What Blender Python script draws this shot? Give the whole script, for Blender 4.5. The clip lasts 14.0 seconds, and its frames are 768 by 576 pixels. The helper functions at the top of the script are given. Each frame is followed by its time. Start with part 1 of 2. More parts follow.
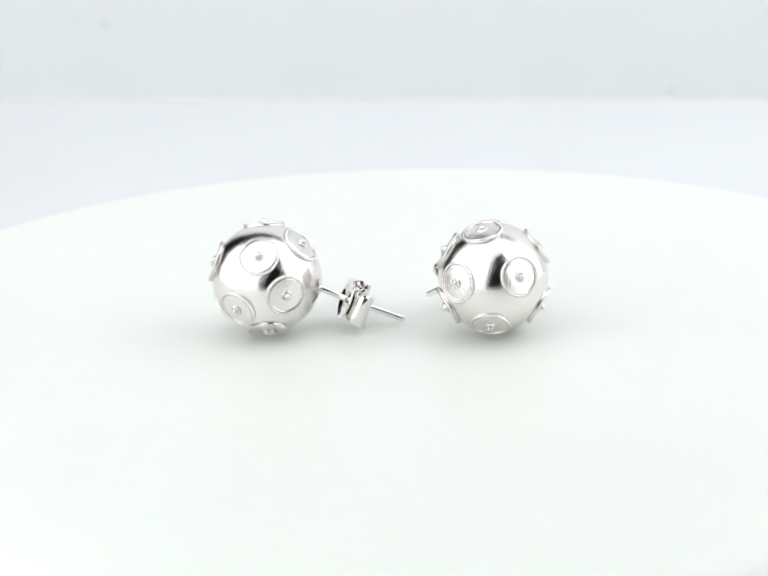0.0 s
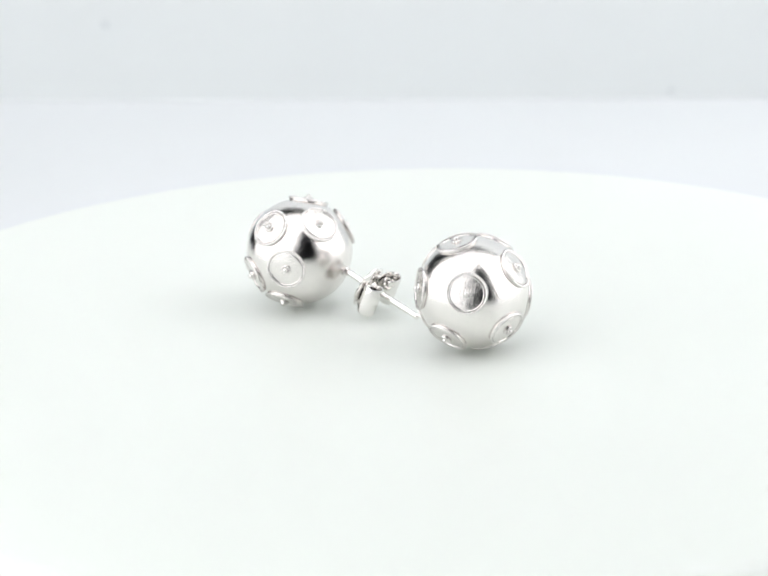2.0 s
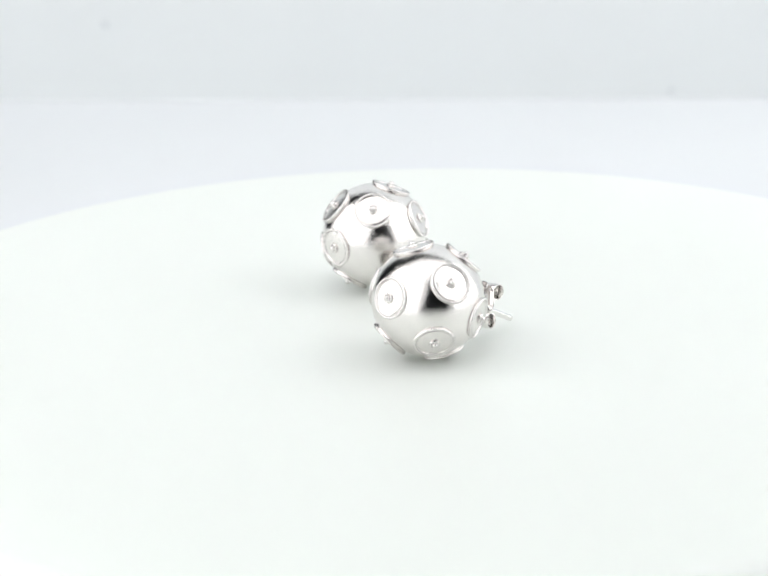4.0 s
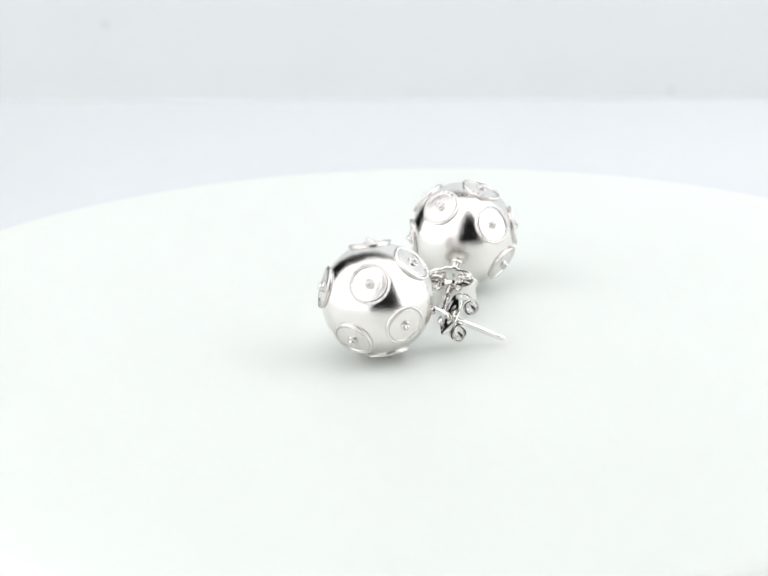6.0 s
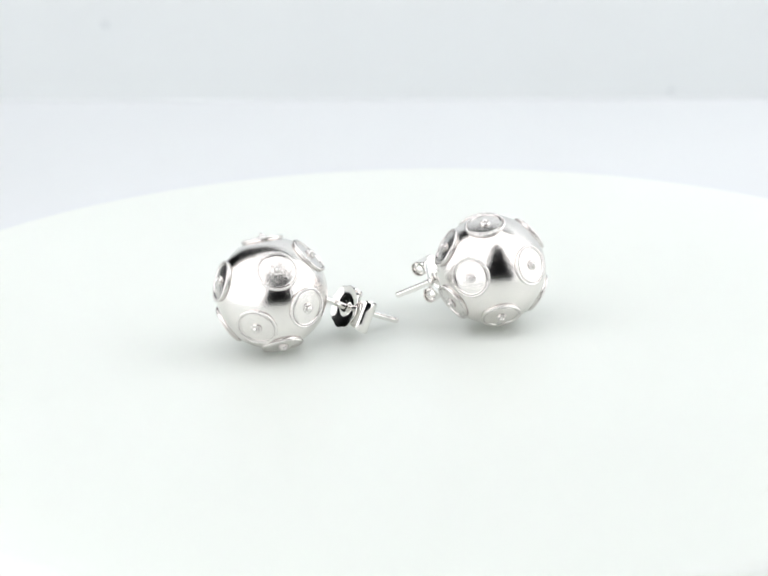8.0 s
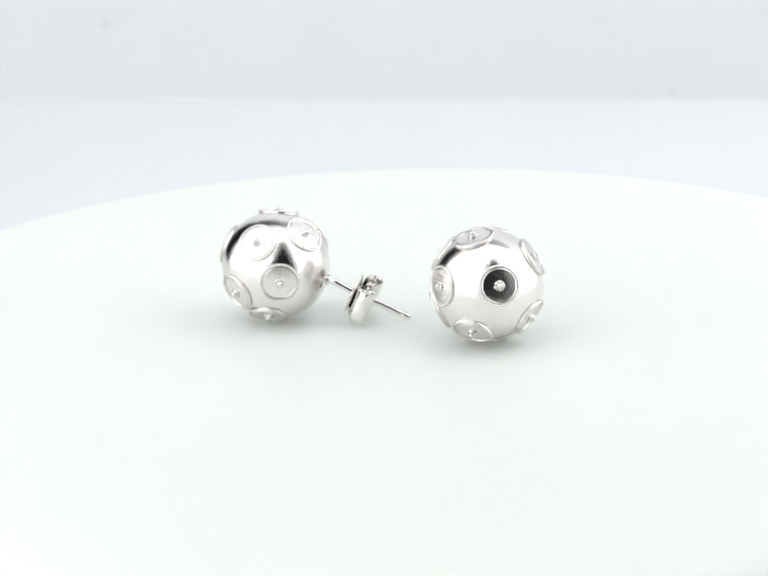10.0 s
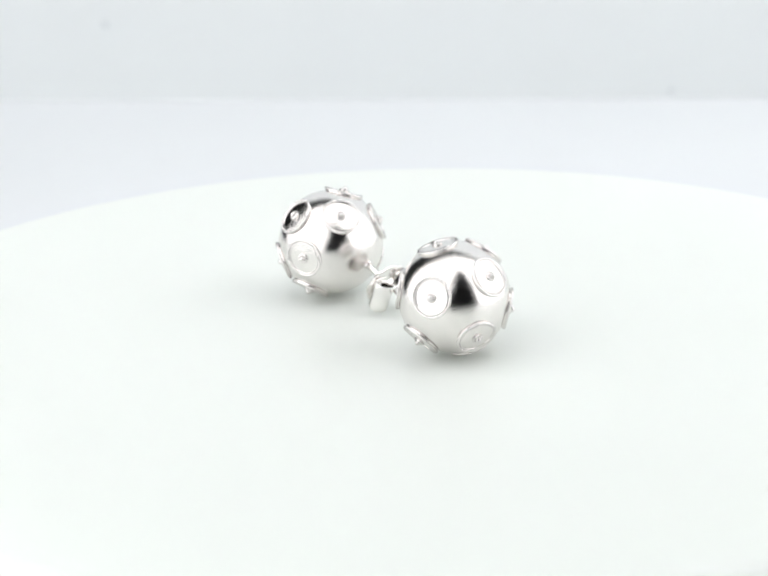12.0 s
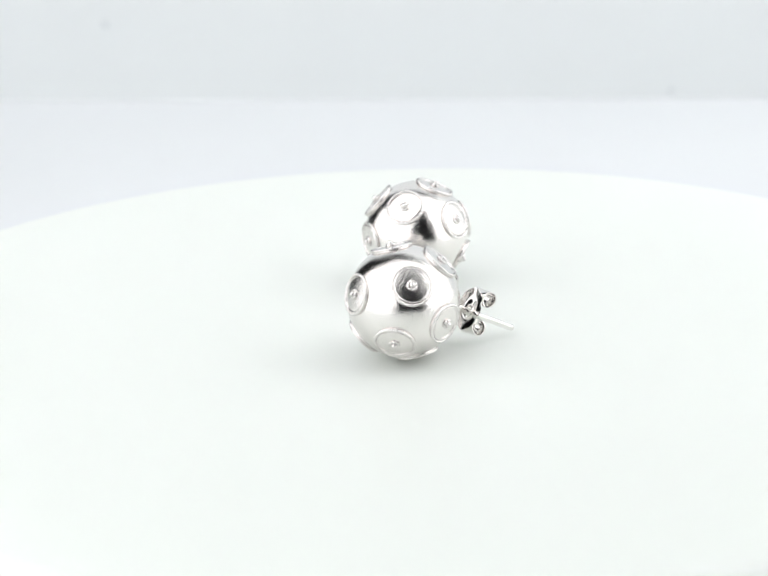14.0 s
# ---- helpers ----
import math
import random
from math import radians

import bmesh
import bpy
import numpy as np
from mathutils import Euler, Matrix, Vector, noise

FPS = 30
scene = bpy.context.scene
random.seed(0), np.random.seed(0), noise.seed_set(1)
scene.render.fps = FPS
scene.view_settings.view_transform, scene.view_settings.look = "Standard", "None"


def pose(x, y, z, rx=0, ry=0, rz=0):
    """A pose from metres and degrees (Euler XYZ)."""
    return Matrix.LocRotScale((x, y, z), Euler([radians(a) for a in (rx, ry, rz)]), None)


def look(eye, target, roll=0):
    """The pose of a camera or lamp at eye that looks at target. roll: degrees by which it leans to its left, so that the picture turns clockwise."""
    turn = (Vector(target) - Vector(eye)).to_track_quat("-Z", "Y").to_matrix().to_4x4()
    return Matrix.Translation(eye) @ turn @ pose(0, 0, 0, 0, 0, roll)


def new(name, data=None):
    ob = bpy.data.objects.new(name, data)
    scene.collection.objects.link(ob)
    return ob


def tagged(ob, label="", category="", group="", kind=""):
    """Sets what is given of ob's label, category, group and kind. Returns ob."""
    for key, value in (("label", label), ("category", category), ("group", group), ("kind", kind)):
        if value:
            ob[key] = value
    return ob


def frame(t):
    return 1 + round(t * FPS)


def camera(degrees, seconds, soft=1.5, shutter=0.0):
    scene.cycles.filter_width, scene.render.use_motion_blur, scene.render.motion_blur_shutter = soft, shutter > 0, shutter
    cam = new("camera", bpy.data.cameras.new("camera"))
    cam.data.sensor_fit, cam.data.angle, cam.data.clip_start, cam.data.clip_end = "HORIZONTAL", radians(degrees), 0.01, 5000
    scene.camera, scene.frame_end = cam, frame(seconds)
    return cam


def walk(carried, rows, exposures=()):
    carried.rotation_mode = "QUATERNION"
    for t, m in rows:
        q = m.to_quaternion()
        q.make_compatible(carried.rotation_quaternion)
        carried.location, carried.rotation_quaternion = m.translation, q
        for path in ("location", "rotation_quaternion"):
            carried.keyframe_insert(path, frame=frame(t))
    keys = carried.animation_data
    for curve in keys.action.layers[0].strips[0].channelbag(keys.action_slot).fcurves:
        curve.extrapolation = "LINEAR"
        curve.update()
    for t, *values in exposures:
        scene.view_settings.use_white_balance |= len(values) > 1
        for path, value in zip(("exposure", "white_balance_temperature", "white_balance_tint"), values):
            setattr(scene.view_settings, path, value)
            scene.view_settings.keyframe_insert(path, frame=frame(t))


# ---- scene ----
MM = 0.001
TOP = 0.030          # height of the turntable's upper face above the sweep
cam = camera(19.21, 14.0, soft=1.5)
cam.data.dof.use_dof = True
cam.data.dof.focus_distance = 0.268
cam.data.dof.aperture_fstop = 40.0
EYE = (0.0, -0.25971, 0.09136 + TOP)
AHEAD = (-0.01367, 0.94928, -0.31414)
still = look(EYE, [e + a for e, a in zip(EYE, AHEAD)], -1.40)
walk(cam, [(0.0, still), (14.0, still)])

# the table turns clockwise, slowly, with one quick whirl in the middle
TURNS = ((0.0, -20.1), (1.2, 1.7), (2.5, 24.8), (3.0, 34.4), (5.5, 80.6), (6.0, 89.7), (6.17, 93.1), (6.2, 97.6), (6.5, 139.8),
         (6.8, 186.0), (7.0, 216.0), (7.3, 258.1), (7.5, 286.2), (7.7, 315.4), (8.0, 320.9), (10.5, 365.9), (11.5, 384.1),
         (13.0, 411.3), (14.0, 430.3))


def turn(t):
    return float(np.interp(t, [a for a, b in TURNS], [b for a, b in TURNS]))


# ---- light ----
world = bpy.data.worlds.new("dim_studio")
scene.world = world
world.use_nodes = True
world.node_tree.nodes["Background"].inputs[0].default_value = (0.9, 0.95, 1.0, 1)
world.node_tree.nodes["Background"].inputs[1].default_value = 0.02
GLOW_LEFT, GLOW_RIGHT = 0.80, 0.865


# ---- materials ----
def material(name, color, rough=0.5, metal=0.0, vary=0.03, scale=200.0, bump=0.0, bump_scale=400.0, fine=0.0, fine_scale=3000.0):
    m = bpy.data.materials.new(name)
    m.use_nodes = True
    n, l = m.node_tree.nodes, m.node_tree.links
    b = n["Principled BSDF"]
    b.inputs["Metallic"].default_value = metal
    tex = n.new("ShaderNodeTexCoord")
    no = n.new("ShaderNodeTexNoise")
    no.inputs["Scale"].default_value = scale
    no.inputs["Detail"].default_value = 4
    l.new(tex.outputs["Object"], no.inputs["Vector"])
    ramp = n.new("ShaderNodeMapRange")
    ramp.inputs["To Min"].default_value, ramp.inputs["To Max"].default_value = 1 - vary, 1 + vary
    l.new(no.outputs["Fac"], ramp.inputs["Value"])
    mul = n.new("ShaderNodeVectorMath")
    mul.operation = "SCALE"
    mul.inputs[0].default_value = color
    l.new(ramp.outputs["Result"], mul.inputs["Scale"])
    l.new(mul.outputs["Vector"], b.inputs["Base Color"])
    r2 = n.new("ShaderNodeMapRange")
    r2.inputs["To Min"].default_value, r2.inputs["To Max"].default_value = rough * 0.7, rough * 1.3
    l.new(no.outputs["Fac"], r2.inputs["Value"])
    l.new(r2.outputs["Result"], b.inputs["Roughness"])
    last = None
    for amount, sc in ((bump, bump_scale), (fine, fine_scale)):
        if amount:
            nb = n.new("ShaderNodeTexNoise")
            nb.inputs["Scale"].default_value = sc
            nb.inputs["Detail"].default_value = 3
            l.new(tex.outputs["Object"], nb.inputs["Vector"])
            bp = n.new("ShaderNodeBump")
            bp.inputs["Strength"].default_value = 1.0
            bp.inputs["Distance"].default_value = amount
            l.new(nb.outputs["Fac"], bp.inputs["Height"])
            if last:
                l.new(last.outputs["Normal"], bp.inputs["Normal"])
            last = bp
    if last:
        l.new(last.outputs["Normal"], b.inputs["Normal"])
    return m


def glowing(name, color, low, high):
    """Diffuser cloth that emits by itself: the glow is set to grow from the hem (low) to the top (high)."""
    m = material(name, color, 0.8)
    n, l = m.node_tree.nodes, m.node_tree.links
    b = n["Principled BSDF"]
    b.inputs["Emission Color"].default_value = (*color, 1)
    # height ramp added to even out the light on the table; no lamp behind
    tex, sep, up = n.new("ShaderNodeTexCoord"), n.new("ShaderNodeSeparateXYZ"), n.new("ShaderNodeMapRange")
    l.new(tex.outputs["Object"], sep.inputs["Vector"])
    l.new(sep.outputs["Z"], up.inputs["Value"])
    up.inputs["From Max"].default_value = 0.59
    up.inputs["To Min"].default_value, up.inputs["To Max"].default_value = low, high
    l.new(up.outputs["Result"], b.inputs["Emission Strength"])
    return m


SILVER = material("polished_silver", (0.83, 0.80, 0.78), 0.14, 1.0, 0.06, 700, 0.00006, 350, 0.000021, 6500)
PLATE = material("silver_plate", (0.82, 0.79, 0.77), 0.17, 1.0, 0.10, 900, 0.00006, 700, 0.000027, 6500)
WIRE = material("silver_wire", (0.79, 0.765, 0.75), 0.2, 1.0, 0.06, 1500, 0.00002, 3000)
POST = material("silver_post", (0.86, 0.84, 0.82), 0.14, 1.0, 0.04, 900, 0.00003, 500)
CLUTCH = material("pressed_silver", (0.85, 0.83, 0.81), 0.12, 1.0, 0.05, 700, 0.00004, 600)
DISC = material("white_acrylic", (0.822, 0.850, 0.812), 0.35, 0.0, 0.008, 60, 0.000003, 900)
ACRYLIC = DISC.node_tree.nodes["Principled BSDF"]
ACRYLIC.inputs["Subsurface Weight"].default_value = 0.8
ACRYLIC.inputs["Subsurface Radius"].default_value = (1.0, 1.0, 1.0)
ACRYLIC.inputs["Subsurface Scale"].default_value = 0.008
BASE = material("white_plastic", (0.82, 0.83, 0.84), 0.5, 0.0, 0.02, 40)
PAPER = material("white_paper", (0.775, 0.795, 0.815), 0.9, 0.0, 0.012, 12, 0.00002, 500)
BOARD = material("pale_grey_board", (0.71, 0.735, 0.74), 0.9, 0.0, 0.012, 10, 0.00002, 400)
# both cloths emit in place of lamps, the left set slightly dimmer
CLOTH_LEFT = glowing("dimmer_emitting_cloth", (1.0, 1.0, 1.0), GLOW_LEFT * 0.80, GLOW_LEFT * 1.32)
CLOTH_RIGHT = glowing("brighter_emitting_cloth", (1.0, 1.0, 1.0), GLOW_RIGHT * 0.80, GLOW_RIGHT * 1.32)
MARK = material("greyed_board", (0.62, 0.645, 0.655), 0.9, 0.0, 0.05, 600)
WALL = material("dark_grey_paint", (0.085, 0.085, 0.09), 0.9, 0.0, 0.1, 3)


# ---- mesh helpers ----
def part(name, bm, mat, parent=None, label="", smooth=True):
    me = bpy.data.meshes.new(name)
    bmesh.ops.recalc_face_normals(bm, faces=bm.faces)
    bm.to_mesh(me)
    bm.free()
    me.materials.append(mat)
    if smooth:
        me.polygons.foreach_set("use_smooth", [True] * len(me.polygons))
        me.set_sharp_from_angle(angle=radians(40))
    ob = new(name, me)
    ob.parent = parent
    return tagged(ob, label)


def lathe(profile, n=64, bm=None, m=Matrix()):
    """A body of revolution about z from (radius, height) pairs; a radius of 0 closes an end."""
    bm = bm or bmesh.new()
    rings = []
    for r, z in profile:
        if r == 0:
            rings.append([bm.verts.new(m @ Vector((0, 0, z)))])
        else:
            rings.append([bm.verts.new(m @ Vector((r * math.cos(i * math.tau / n), r * math.sin(i * math.tau / n), z))) for i in range(n)])
    for a, b in zip(rings, rings[1:]):
        for i in range(n):
            j = (i + 1) % n
            if len(a) == 1:
                bm.faces.new((a[0], b[i], b[j]))
            elif len(b) == 1:
                bm.faces.new((a[i], a[j], b[0]))
            else:
                bm.faces.new((a[i], a[j], b[j], b[i]))
    return bm


def ring(major, minor, z, n=96, k=10, bumps=0, depth=0.0, bm=None, flat=1.0):
    """A wire ring about z; bumps gives it a twisted rope's strands."""
    bm = bm or bmesh.new()
    rows = []
    for i in range(n):
        a = i * math.tau / n
        row = []
        for j in range(k):
            p = j * math.tau / k
            r = minor * (1 + depth * math.cos(2 * p - bumps * a)) if bumps else minor
            row.append(bm.verts.new(((major + r * math.cos(p)) * math.cos(a), (major + r * math.cos(p)) * math.sin(a), z + flat * r * math.sin(p))))
        rows.append(row)
    for i in range(n):
        for j in range(k):
            bm.faces.new((rows[i][j], rows[(i + 1) % n][j], rows[(i + 1) % n][(j + 1) % k], rows[i][(j + 1) % k]))
    return bm


def tube(points, radii, k=16):
    bm = bmesh.new()
    rows = []
    side = Vector((0, 0, 1))
    for i, p in enumerate(points):
        d = (points[min(i + 1, len(points) - 1)] - points[max(i - 1, 0)]).normalized()
        u = d.cross(side).normalized()
        v = u.cross(d)
        rows.append([bm.verts.new(p + radii[i] * (math.cos(a) * u + math.sin(a) * v)) for a in (j * math.tau / k for j in range(k))])
    for a, b in zip(rows, rows[1:]):
        for j in range(k):
            bm.faces.new((a[j], a[(j + 1) % k], b[(j + 1) % k], b[j]))
    bm.faces.new(rows[0]), bm.faces.new(rows[-1])
    return bm


def slab(points, thickness, axis):
    """A flat sheet of the outline points, as thick as given along axis."""
    bm = bmesh.new()
    off = Vector(axis) * thickness
    a = [bm.verts.new(Vector(p)) for p in points]
    b = [bm.verts.new(Vector(p) + off) for p in points]
    bm.faces.new(a), bm.faces.new(b)
    for i in range(len(a)):
        j = (i + 1) % len(a)
        bm.faces.new((a[i], a[j], b[j], b[i]))
    return bm


# ---- the studio round the table ----
def build_backdrop():
    """A paper sheet that reaches back to an upright board; both lie slightly askew."""
    askew = pose(0, 0.241, 0, 0, 0, -4.2)
    sheet = part("paper_sheet", slab([(-0.40, -0.72, -0.0004), (0.48, -0.72, -0.0004), (0.48, 0.012, -0.0004), (-0.40, 0.012, -0.0004)], 0.0005, (0, 0, 1)), PAPER, smooth=False)
    sheet.matrix_basis = askew
    tagged(sheet, "white paper sheet lying flat under the turntable", "paper sheet", kind="structure")
    board = part("backdrop", slab([(-0.16, 0.001, 0.0001), (0.48, 0.001, 0.0001), (0.48, 0.003, 0.50), (0.06, 0.003, 0.44), (-0.16, 0.003, 0.30)], 0.004, (0, 1, 0)), BOARD, smooth=False)
    board.matrix_basis = askew
    for x, z, r in ((-0.0691, 0.0179, 1.0), (0.0585, 0.0019, 0.8)):
        mark = part("smudge", lathe([(0, 0.15), (r * 0.8, 0.15), (r, 0.05), (r, -0.2), (0, -0.2)], 20), MARK, board, "faint grey smudge")
        mark.matrix_basis = Matrix.Translation((x, 0.001 + 0.004 * z, z)) @ pose(0, 0, 0, 90) @ Matrix.Scale(MM, 4)
    tagged(board, "pale grey white board standing behind the turntable", "backdrop", kind="structure")


build_backdrop()
bm = slab([(-0.8, -0.6, -0.75), (0.8, -0.6, -0.75), (0.8, 0.5, -0.75), (-0.8, 0.5, -0.75)], 0.7475, (0, 0, 1))
tagged(part("plinth", bm, WALL, smooth=False), "dark grey plinth under the white paper sheet", "plinth", kind="structure")
# the dim room behind the lights
for name, pts, axis in (
        ("floor", [(-2, -2, -0.75), (2, -2, -0.75), (2, 2, -0.75), (-2, 2, -0.75)], (0, 0, -1)),
        ("ceiling", [(-2, -2, 1.75), (2, -2, 1.75), (2, 2, 1.75), (-2, 2, 1.75)], (0, 0, 1)),
        ("wall_south", [(-2, -2, -0.75), (2, -2, -0.75), (2, -2, 1.75), (-2, -2, 1.75)], (0, -1, 0)),
        ("wall_north", [(-2, 2, -0.75), (2, 2, -0.75), (2, 2, 1.75), (-2, 2, 1.75)], (0, 1, 0)),
        ("wall_west", [(-2, -2, -0.75), (-2, 2, -0.75), (-2, 2, 1.75), (-2, -2, 1.75)], (-1, 0, 0)),
        ("wall_east", [(2, -2, -0.75), (2, 2, -0.75), (2, 2, 1.75), (2, -2, 1.75)], (1, 0, 0))):
    tagged(part(name, slab(pts, 0.1, axis), WALL, smooth=False), "plain dark grey painted studio " + name.split("_")[0], name.split("_")[0], kind="structure")


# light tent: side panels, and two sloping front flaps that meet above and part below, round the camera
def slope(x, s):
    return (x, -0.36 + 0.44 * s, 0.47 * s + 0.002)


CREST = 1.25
# unseen; its outline follows the reflections in the balls, its cloth emits
tent = tagged(new("light_tent"), "white cloth light tent whose cloth itself emits the light", "light tent")
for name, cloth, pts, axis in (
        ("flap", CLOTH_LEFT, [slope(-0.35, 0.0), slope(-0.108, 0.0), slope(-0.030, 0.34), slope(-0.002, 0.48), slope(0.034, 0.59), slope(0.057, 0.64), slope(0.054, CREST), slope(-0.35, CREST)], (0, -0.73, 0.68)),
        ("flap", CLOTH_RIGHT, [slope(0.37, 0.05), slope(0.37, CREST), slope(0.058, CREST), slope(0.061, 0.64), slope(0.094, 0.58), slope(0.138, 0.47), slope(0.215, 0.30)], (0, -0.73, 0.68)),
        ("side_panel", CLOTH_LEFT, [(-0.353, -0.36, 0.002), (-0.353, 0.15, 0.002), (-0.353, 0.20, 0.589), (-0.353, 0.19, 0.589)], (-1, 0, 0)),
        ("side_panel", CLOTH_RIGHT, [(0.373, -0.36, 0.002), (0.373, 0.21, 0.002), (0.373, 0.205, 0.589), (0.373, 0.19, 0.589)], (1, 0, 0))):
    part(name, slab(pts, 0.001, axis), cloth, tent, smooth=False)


# ---- turntable ----
table = tagged(new("turntable"), "round glossy white turntable with a rounded rim", "turntable")
table.location = (0, 0, TOP)
R = 75.4
prof = [(0, 0), (20, 0), (50, 0), (R - 2, 0)]
prof += [(R - 2 + 2 * math.sin(radians(a)), -2 + 2 * math.cos(radians(a))) for a in range(10, 91, 10)]
prof += [(R, -8), (R - 0.8, -9), (0, -9)]
part("platter", lathe([(r * MM, z * MM) for r, z in prof], 192), DISC, table)
part("base", lathe([(r * MM, z * MM) for r, z in [(0, -9.3), (60, -9.3), (62, -11), (62, -28.5), (61, -29.4), (0, -29.4)]], 96), BASE, table, "white plastic turntable base")


# ---- earrings ----
RB, ZC = 6.60, 6.93      # ball radius and height of its middle, mm


def facing(d, dist):
    """The pose of a medallion on the ball in the direction d."""
    d = Vector(d).normalized()
    return Matrix.Translation(Vector((0, 0, ZC * MM)) + d * dist * MM) @ d.to_track_quat("Z", "Y").to_matrix().to_4x4()


def scaled(bm, k=1.0):
    bmesh.ops.scale(bm, vec=(MM * k, MM * k, MM * k), verts=bm.verts)
    return bm


def medallion(parent, meshes, d, spin):
    m = facing(d, RB - 0.09) @ pose(0, 0, 0, 0, 0, spin)
    plate = new("medallion", meshes["plate"])
    plate.parent, plate.matrix_basis = parent, m
    for name in ("band", "rope", "bead_ring", "bead"):
        ob = new(name, meshes[name])
        ob.parent = plate
    return plate


def medallion_meshes():
    made = {}
    plate = lathe([(r, 0.11 - r * r / 26) for r in (0, 0.3, 0.6, 0.9, 1.2, 1.5, 1.8, 2.1)] + [(2.24, -0.12), (2.24, -0.65), (0, -0.65)], 48)
    bead = lathe([(0, 0.70)] + [(0.34 * math.sin(radians(a)), 0.36 + 0.34 * math.cos(radians(a))) for a in range(20, 180, 20)] + [(0, 0.02)], 20)
    for name, bm, mat in (("plate", plate, PLATE), ("band", ring(1.92, 0.10, -0.03, 72, 8), WIRE),
                          ("rope", ring(2.20, 0.155, -0.08, 320, 8, 60, 0.20), WIRE), ("bead_ring", ring(0.45, 0.16, 0.17, 40, 8, 9, 0.25), WIRE), ("bead", bead, WIRE)):
        ob = part(name, scaled(bm, 1.05), mat)
        made[name] = ob.data
        bpy.data.objects.remove(ob)
    return made


def scroll_clutch(parent, middle, out, curl, big):
    """A butterfly clutch: a dished, scalloped plate across the post whose two wings roll back towards it."""
    out = Vector(out).normalized()
    curl = Vector(curl)
    curl = (curl - out * curl.dot(out)).normalized()
    wide = curl.cross(out)
    m = Matrix.Translation(middle) @ Matrix((out, wide, curl)).transposed().to_4x4()
    bm = bmesh.new()
    n = 96

    def loop(f, x):
        row = []
        for i in range(n):
            a = i * math.tau / n
            r = 0.42 + (2.35 - 0.42) * f + 0.17 * f ** 8 * abs(math.cos(4 * a)) - 0.10 * f ** 8
            row.append(bm.verts.new((x, r * 1.22 * math.cos(a), r * 0.98 * math.sin(a))))
        return row
    # from the hole's back edge over the raised hub and the dish to the rolled rim, and back behind it
    rows = [loop(f, x) for f, x in ((0.0, -0.30), (0.0, 0.42), (0.04, 0.50), (0.12, 0.46), (0.20, 0.16), (0.30, 0.04), (0.55, -0.02), (0.80, -0.12), (0.95, -0.26),
                                    (0.99, -0.32), (1.0, -0.38), (0.98, -0.44), (0.94, -0.43), (0.78, -0.30), (0.50, -0.20), (0.18, -0.20), (0.10, -0.32))]
    for a, b in zip(rows, rows[1:] + rows[:1]):
        for i in range(n):
            j = (i + 1) % n
            bm.faces.new((a[i], a[j], b[j], b[i]))
    clutch = part("clutch", scaled(bm, big), CLUTCH, parent, "silver butterfly clutch with two rolled wings")
    clutch.matrix_basis = m
    for s in (1, -1):
        bm = bmesh.new()
        line = [(0.05, 0.75), (0.04, 1.1), (0.04, 1.45)]
        turns = 46
        for i in range(turns + 1):
            a = radians(180 - i * 10.5)
            r = 1.12 - 0.0135 * i
            line.append((1.17 + r * 0.98 * math.cos(a), 1.80 + r * 1.08 * math.sin(a)))
        rows = []
        for i, (x, y) in enumerate(line):
            p0, p1 = line[max(i - 1, 0)], line[min(i + 1, len(line) - 1)]
            d = Vector((p1[0] - p0[0], p1[1] - p0[1])).normalized()
            nx, ny = -d.y * 0.10, d.x * 0.10
            f = i / (len(line) - 1)
            h = 1.25 + 0.45 * math.sin(math.pi * min(1, f * 1.6)) - 0.35 * max(0, f - 0.55)
            tilt = 0.10 * s * math.sin(f * 5)
            rows.append([bm.verts.new((x + u * nx, s * (y + u * ny), w * h + tilt)) for u, w in ((-0.6, -1), (-1, -0.95), (-1, -0.4), (-1, 0.4), (-1, 0.95), (-0.6, 1), (0.6, 1), (1, 0.95), (1, 0.4), (1, -0.4), (1, -0.95), (0.6, -1))])
        k = len(rows[0])
        for a, b in zip(rows, rows[1:]):
            for i in range(k):
                bm.faces.new((a[i], a[(i + 1) % k], b[(i + 1) % k], b[i]))
        bm.faces.new(rows[0]), bm.faces.new(rows[-1])
        part("wing", scaled(bm, big), CLUTCH, clutch)
    return clutch


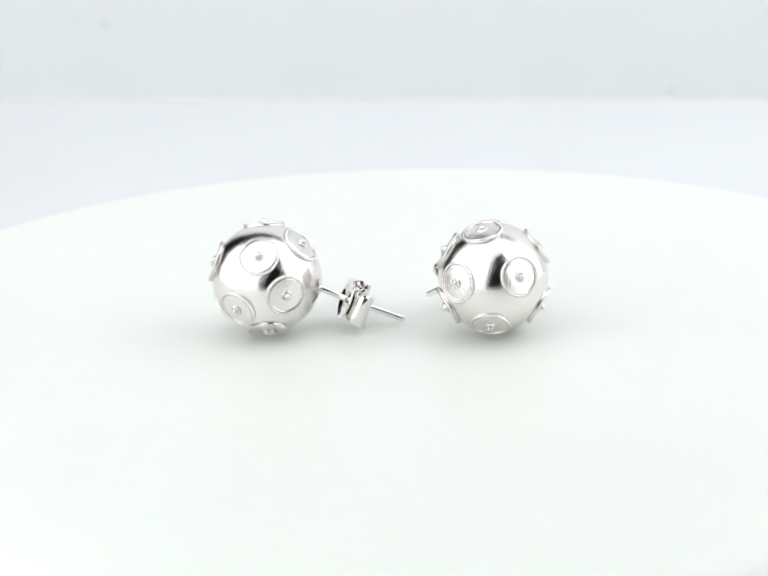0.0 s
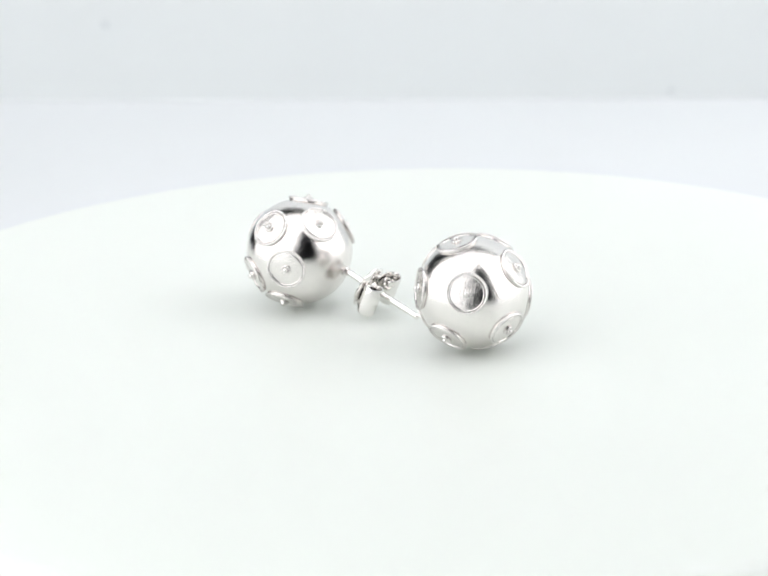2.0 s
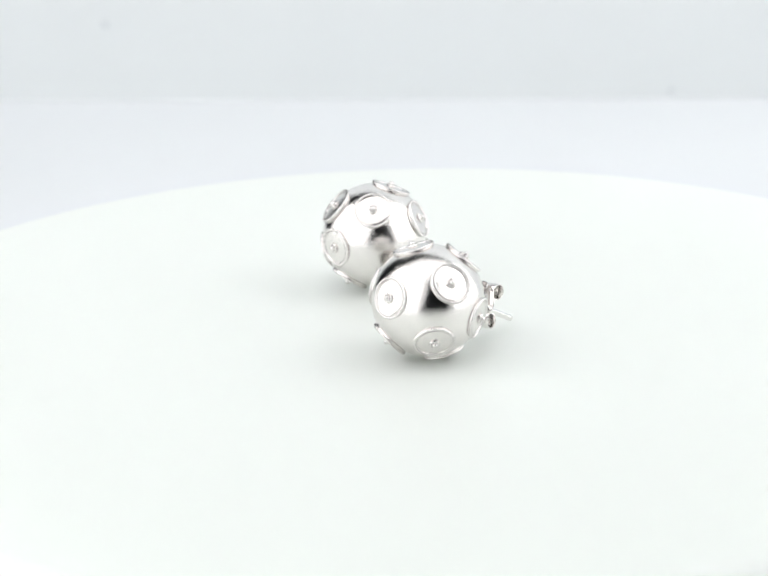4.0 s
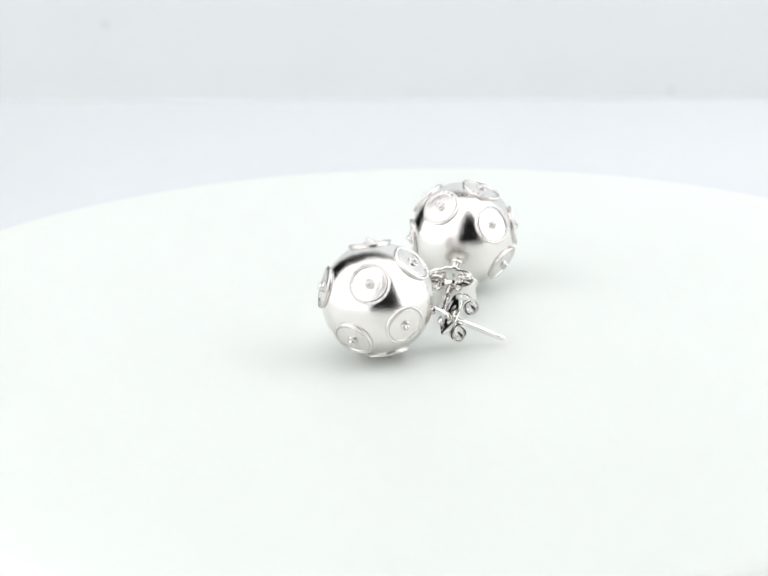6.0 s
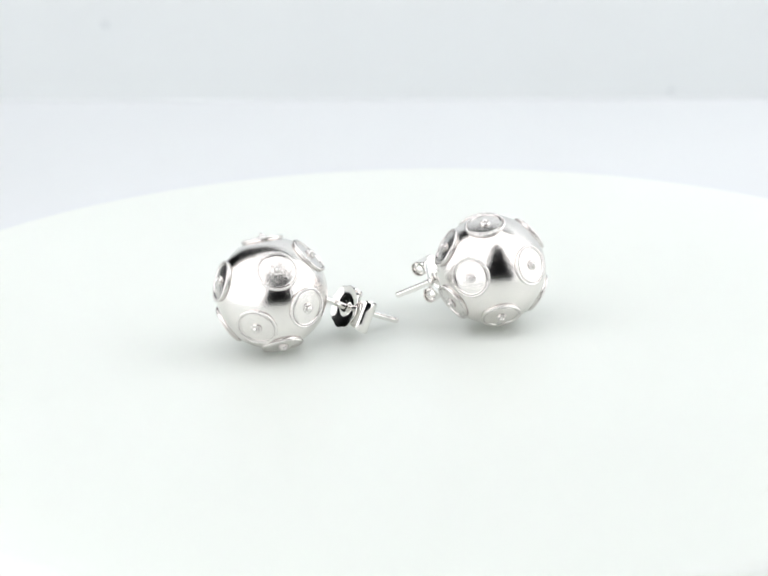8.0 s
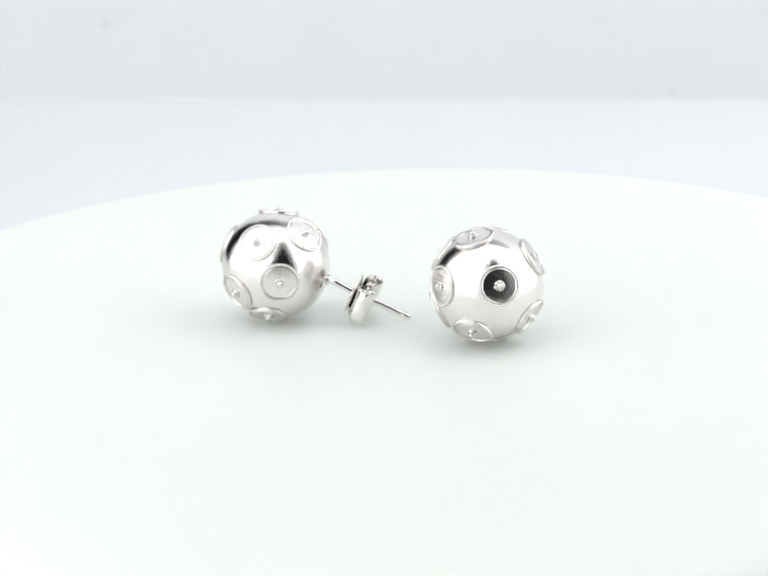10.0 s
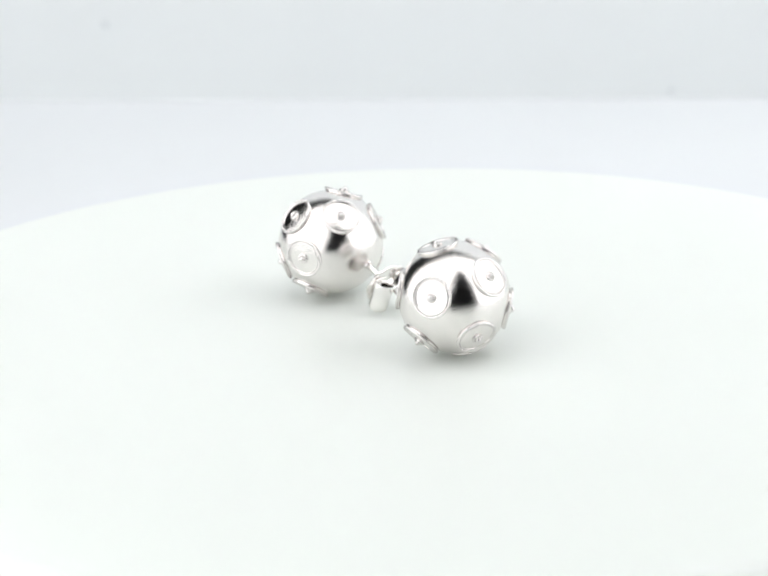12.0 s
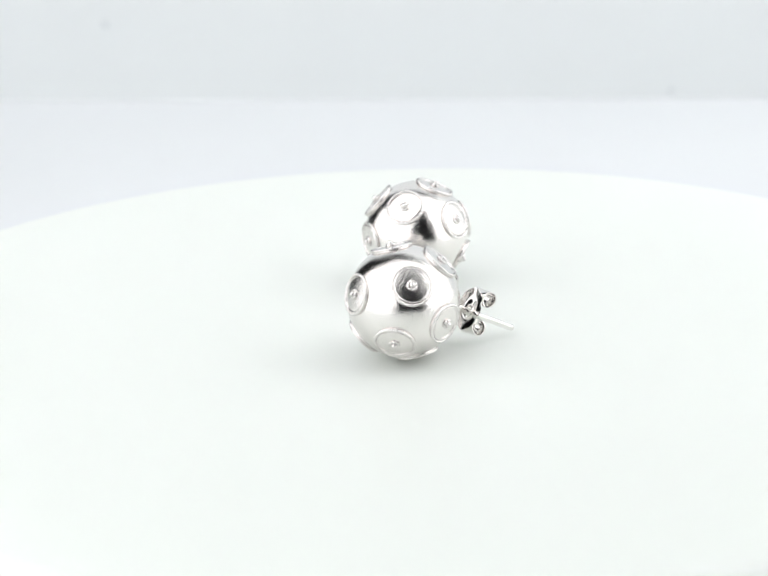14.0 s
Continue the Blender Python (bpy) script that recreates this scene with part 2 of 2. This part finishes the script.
def earring(label, spots, base, tip, share, lift, big, curl, meshes):
    """A ball stud earring that lies on its medallions; its empty stands under the ball's middle."""
    thing = tagged(new("ball_earring"), label, "earring", "pair of ball earrings")
    c = Vector((0, 0, ZC))
    ball = lathe([(0, RB)] + [(RB * math.sin(radians(a)), RB * math.cos(radians(a))) for a in np.arange(3.0, 179, 3.0)] + [(0, -RB)], 120)
    bmesh.ops.translate(ball, vec=c, verts=ball.verts)
    part("ball", scaled(ball), SILVER, thing, "hollow polished silver ball")
    for i, d in enumerate(spots):
        medallion(thing, meshes, d, 37 * i)
    b, e = c + Vector(base), c + Vector(tip)
    d = (e - b).normalized()
    side = d.cross(Vector((0, 0, 1))).normalized()
    n = 40
    pts, rad = [], []
    for i in range(n + 1):
        f = i / n
        wob = 0.16 * math.sin(f * 13) * max(0, 1 - f * 1.9)
        pts.append((b + (e - b) * f + side.cross(d) * wob + side * wob * 0.5) * MM)
        r = 0.40 - 0.06 * math.exp(-((f - 0.88) / 0.02) ** 2)
        rad.append((r if f < 0.985 else 0.27) * MM)
    post = part("post", tube(pts, rad), POST, thing, "plain round silver ear post")
    col = ring(0.5, 0.22, 0.0, 32, 8)
    ob = part("collar", scaled(col), WIRE, post)
    ob.matrix_basis = Matrix.Translation((b + d * 0.25) * MM) @ d.to_track_quat("Z", "Y").to_matrix().to_4x4()
    scroll_clutch(thing, (b + (e - b) * share + Vector((0, 0, lift))) * MM, d, curl, big)
    return thing


MESHES = medallion_meshes()
EARRING_A = earring(
    "polished silver ball stud earring with medallions, clutch scrolls upright",
    [(0.09, 0.365, 0.927), (-0.34, -0.678, 0.652), (-0.878, 0.339, 0.339), (-0.754, -0.559, -0.345), (0.057, -0.997, -0.045), (-0.17, -0.52, -0.84),
     (0.739, 0.543, 0.399), (-0.031, 0.989, 0.147), (0.439, 0.757, -0.484), (0.557, -0.43, 0.711), (-0.616, 0.523, -0.588)],
    (6.10, -0.95, -1.80), (16.2, -3.38, -6.40), 0.36, -0.1, 1.12, (0, 0, 1), MESHES)
EARRING_B = earring(
    "polished silver ball stud earring with medallions, clutch scrolls on edge",
    [(-0.259, -0.121, 0.958), (0.127, -0.952, 0.279), (-0.887, -0.441, 0.139), (-0.333, -0.646, -0.687), (-0.764, 0.414, 0.495), (0.736, -0.442, -0.513),
     (0.827, -0.13, 0.547), (0.237, 0.634, 0.736), (-0.867, 0.115, -0.484), (0.19, 0.18, -0.965), (0.843, 0.487, -0.228)],
    (-0.7, 6.25, -1.7), (-2.87, 14.85, -6.35), 0.31, 0.42, 0.92, (1, 0.2, 0.1), MESHES)


# ---- what turns ----
def motions():
    times = [i / 10 for i in range(141)]
    walk(table, [(t, pose(0, 0, TOP, 0, 0, -turn(t))) for t in times])
    for thing, r, a in ((EARRING_A, 17.82, 159.25), (EARRING_B, 9.47, -28.0)):
        rows = []
        for t in times:
            an = radians(a - turn(t))
            rows.append((t, pose(r * MM * math.cos(an), r * MM * math.sin(an), TOP, 0, 0, -turn(t))))
        walk(thing, rows)


motions()
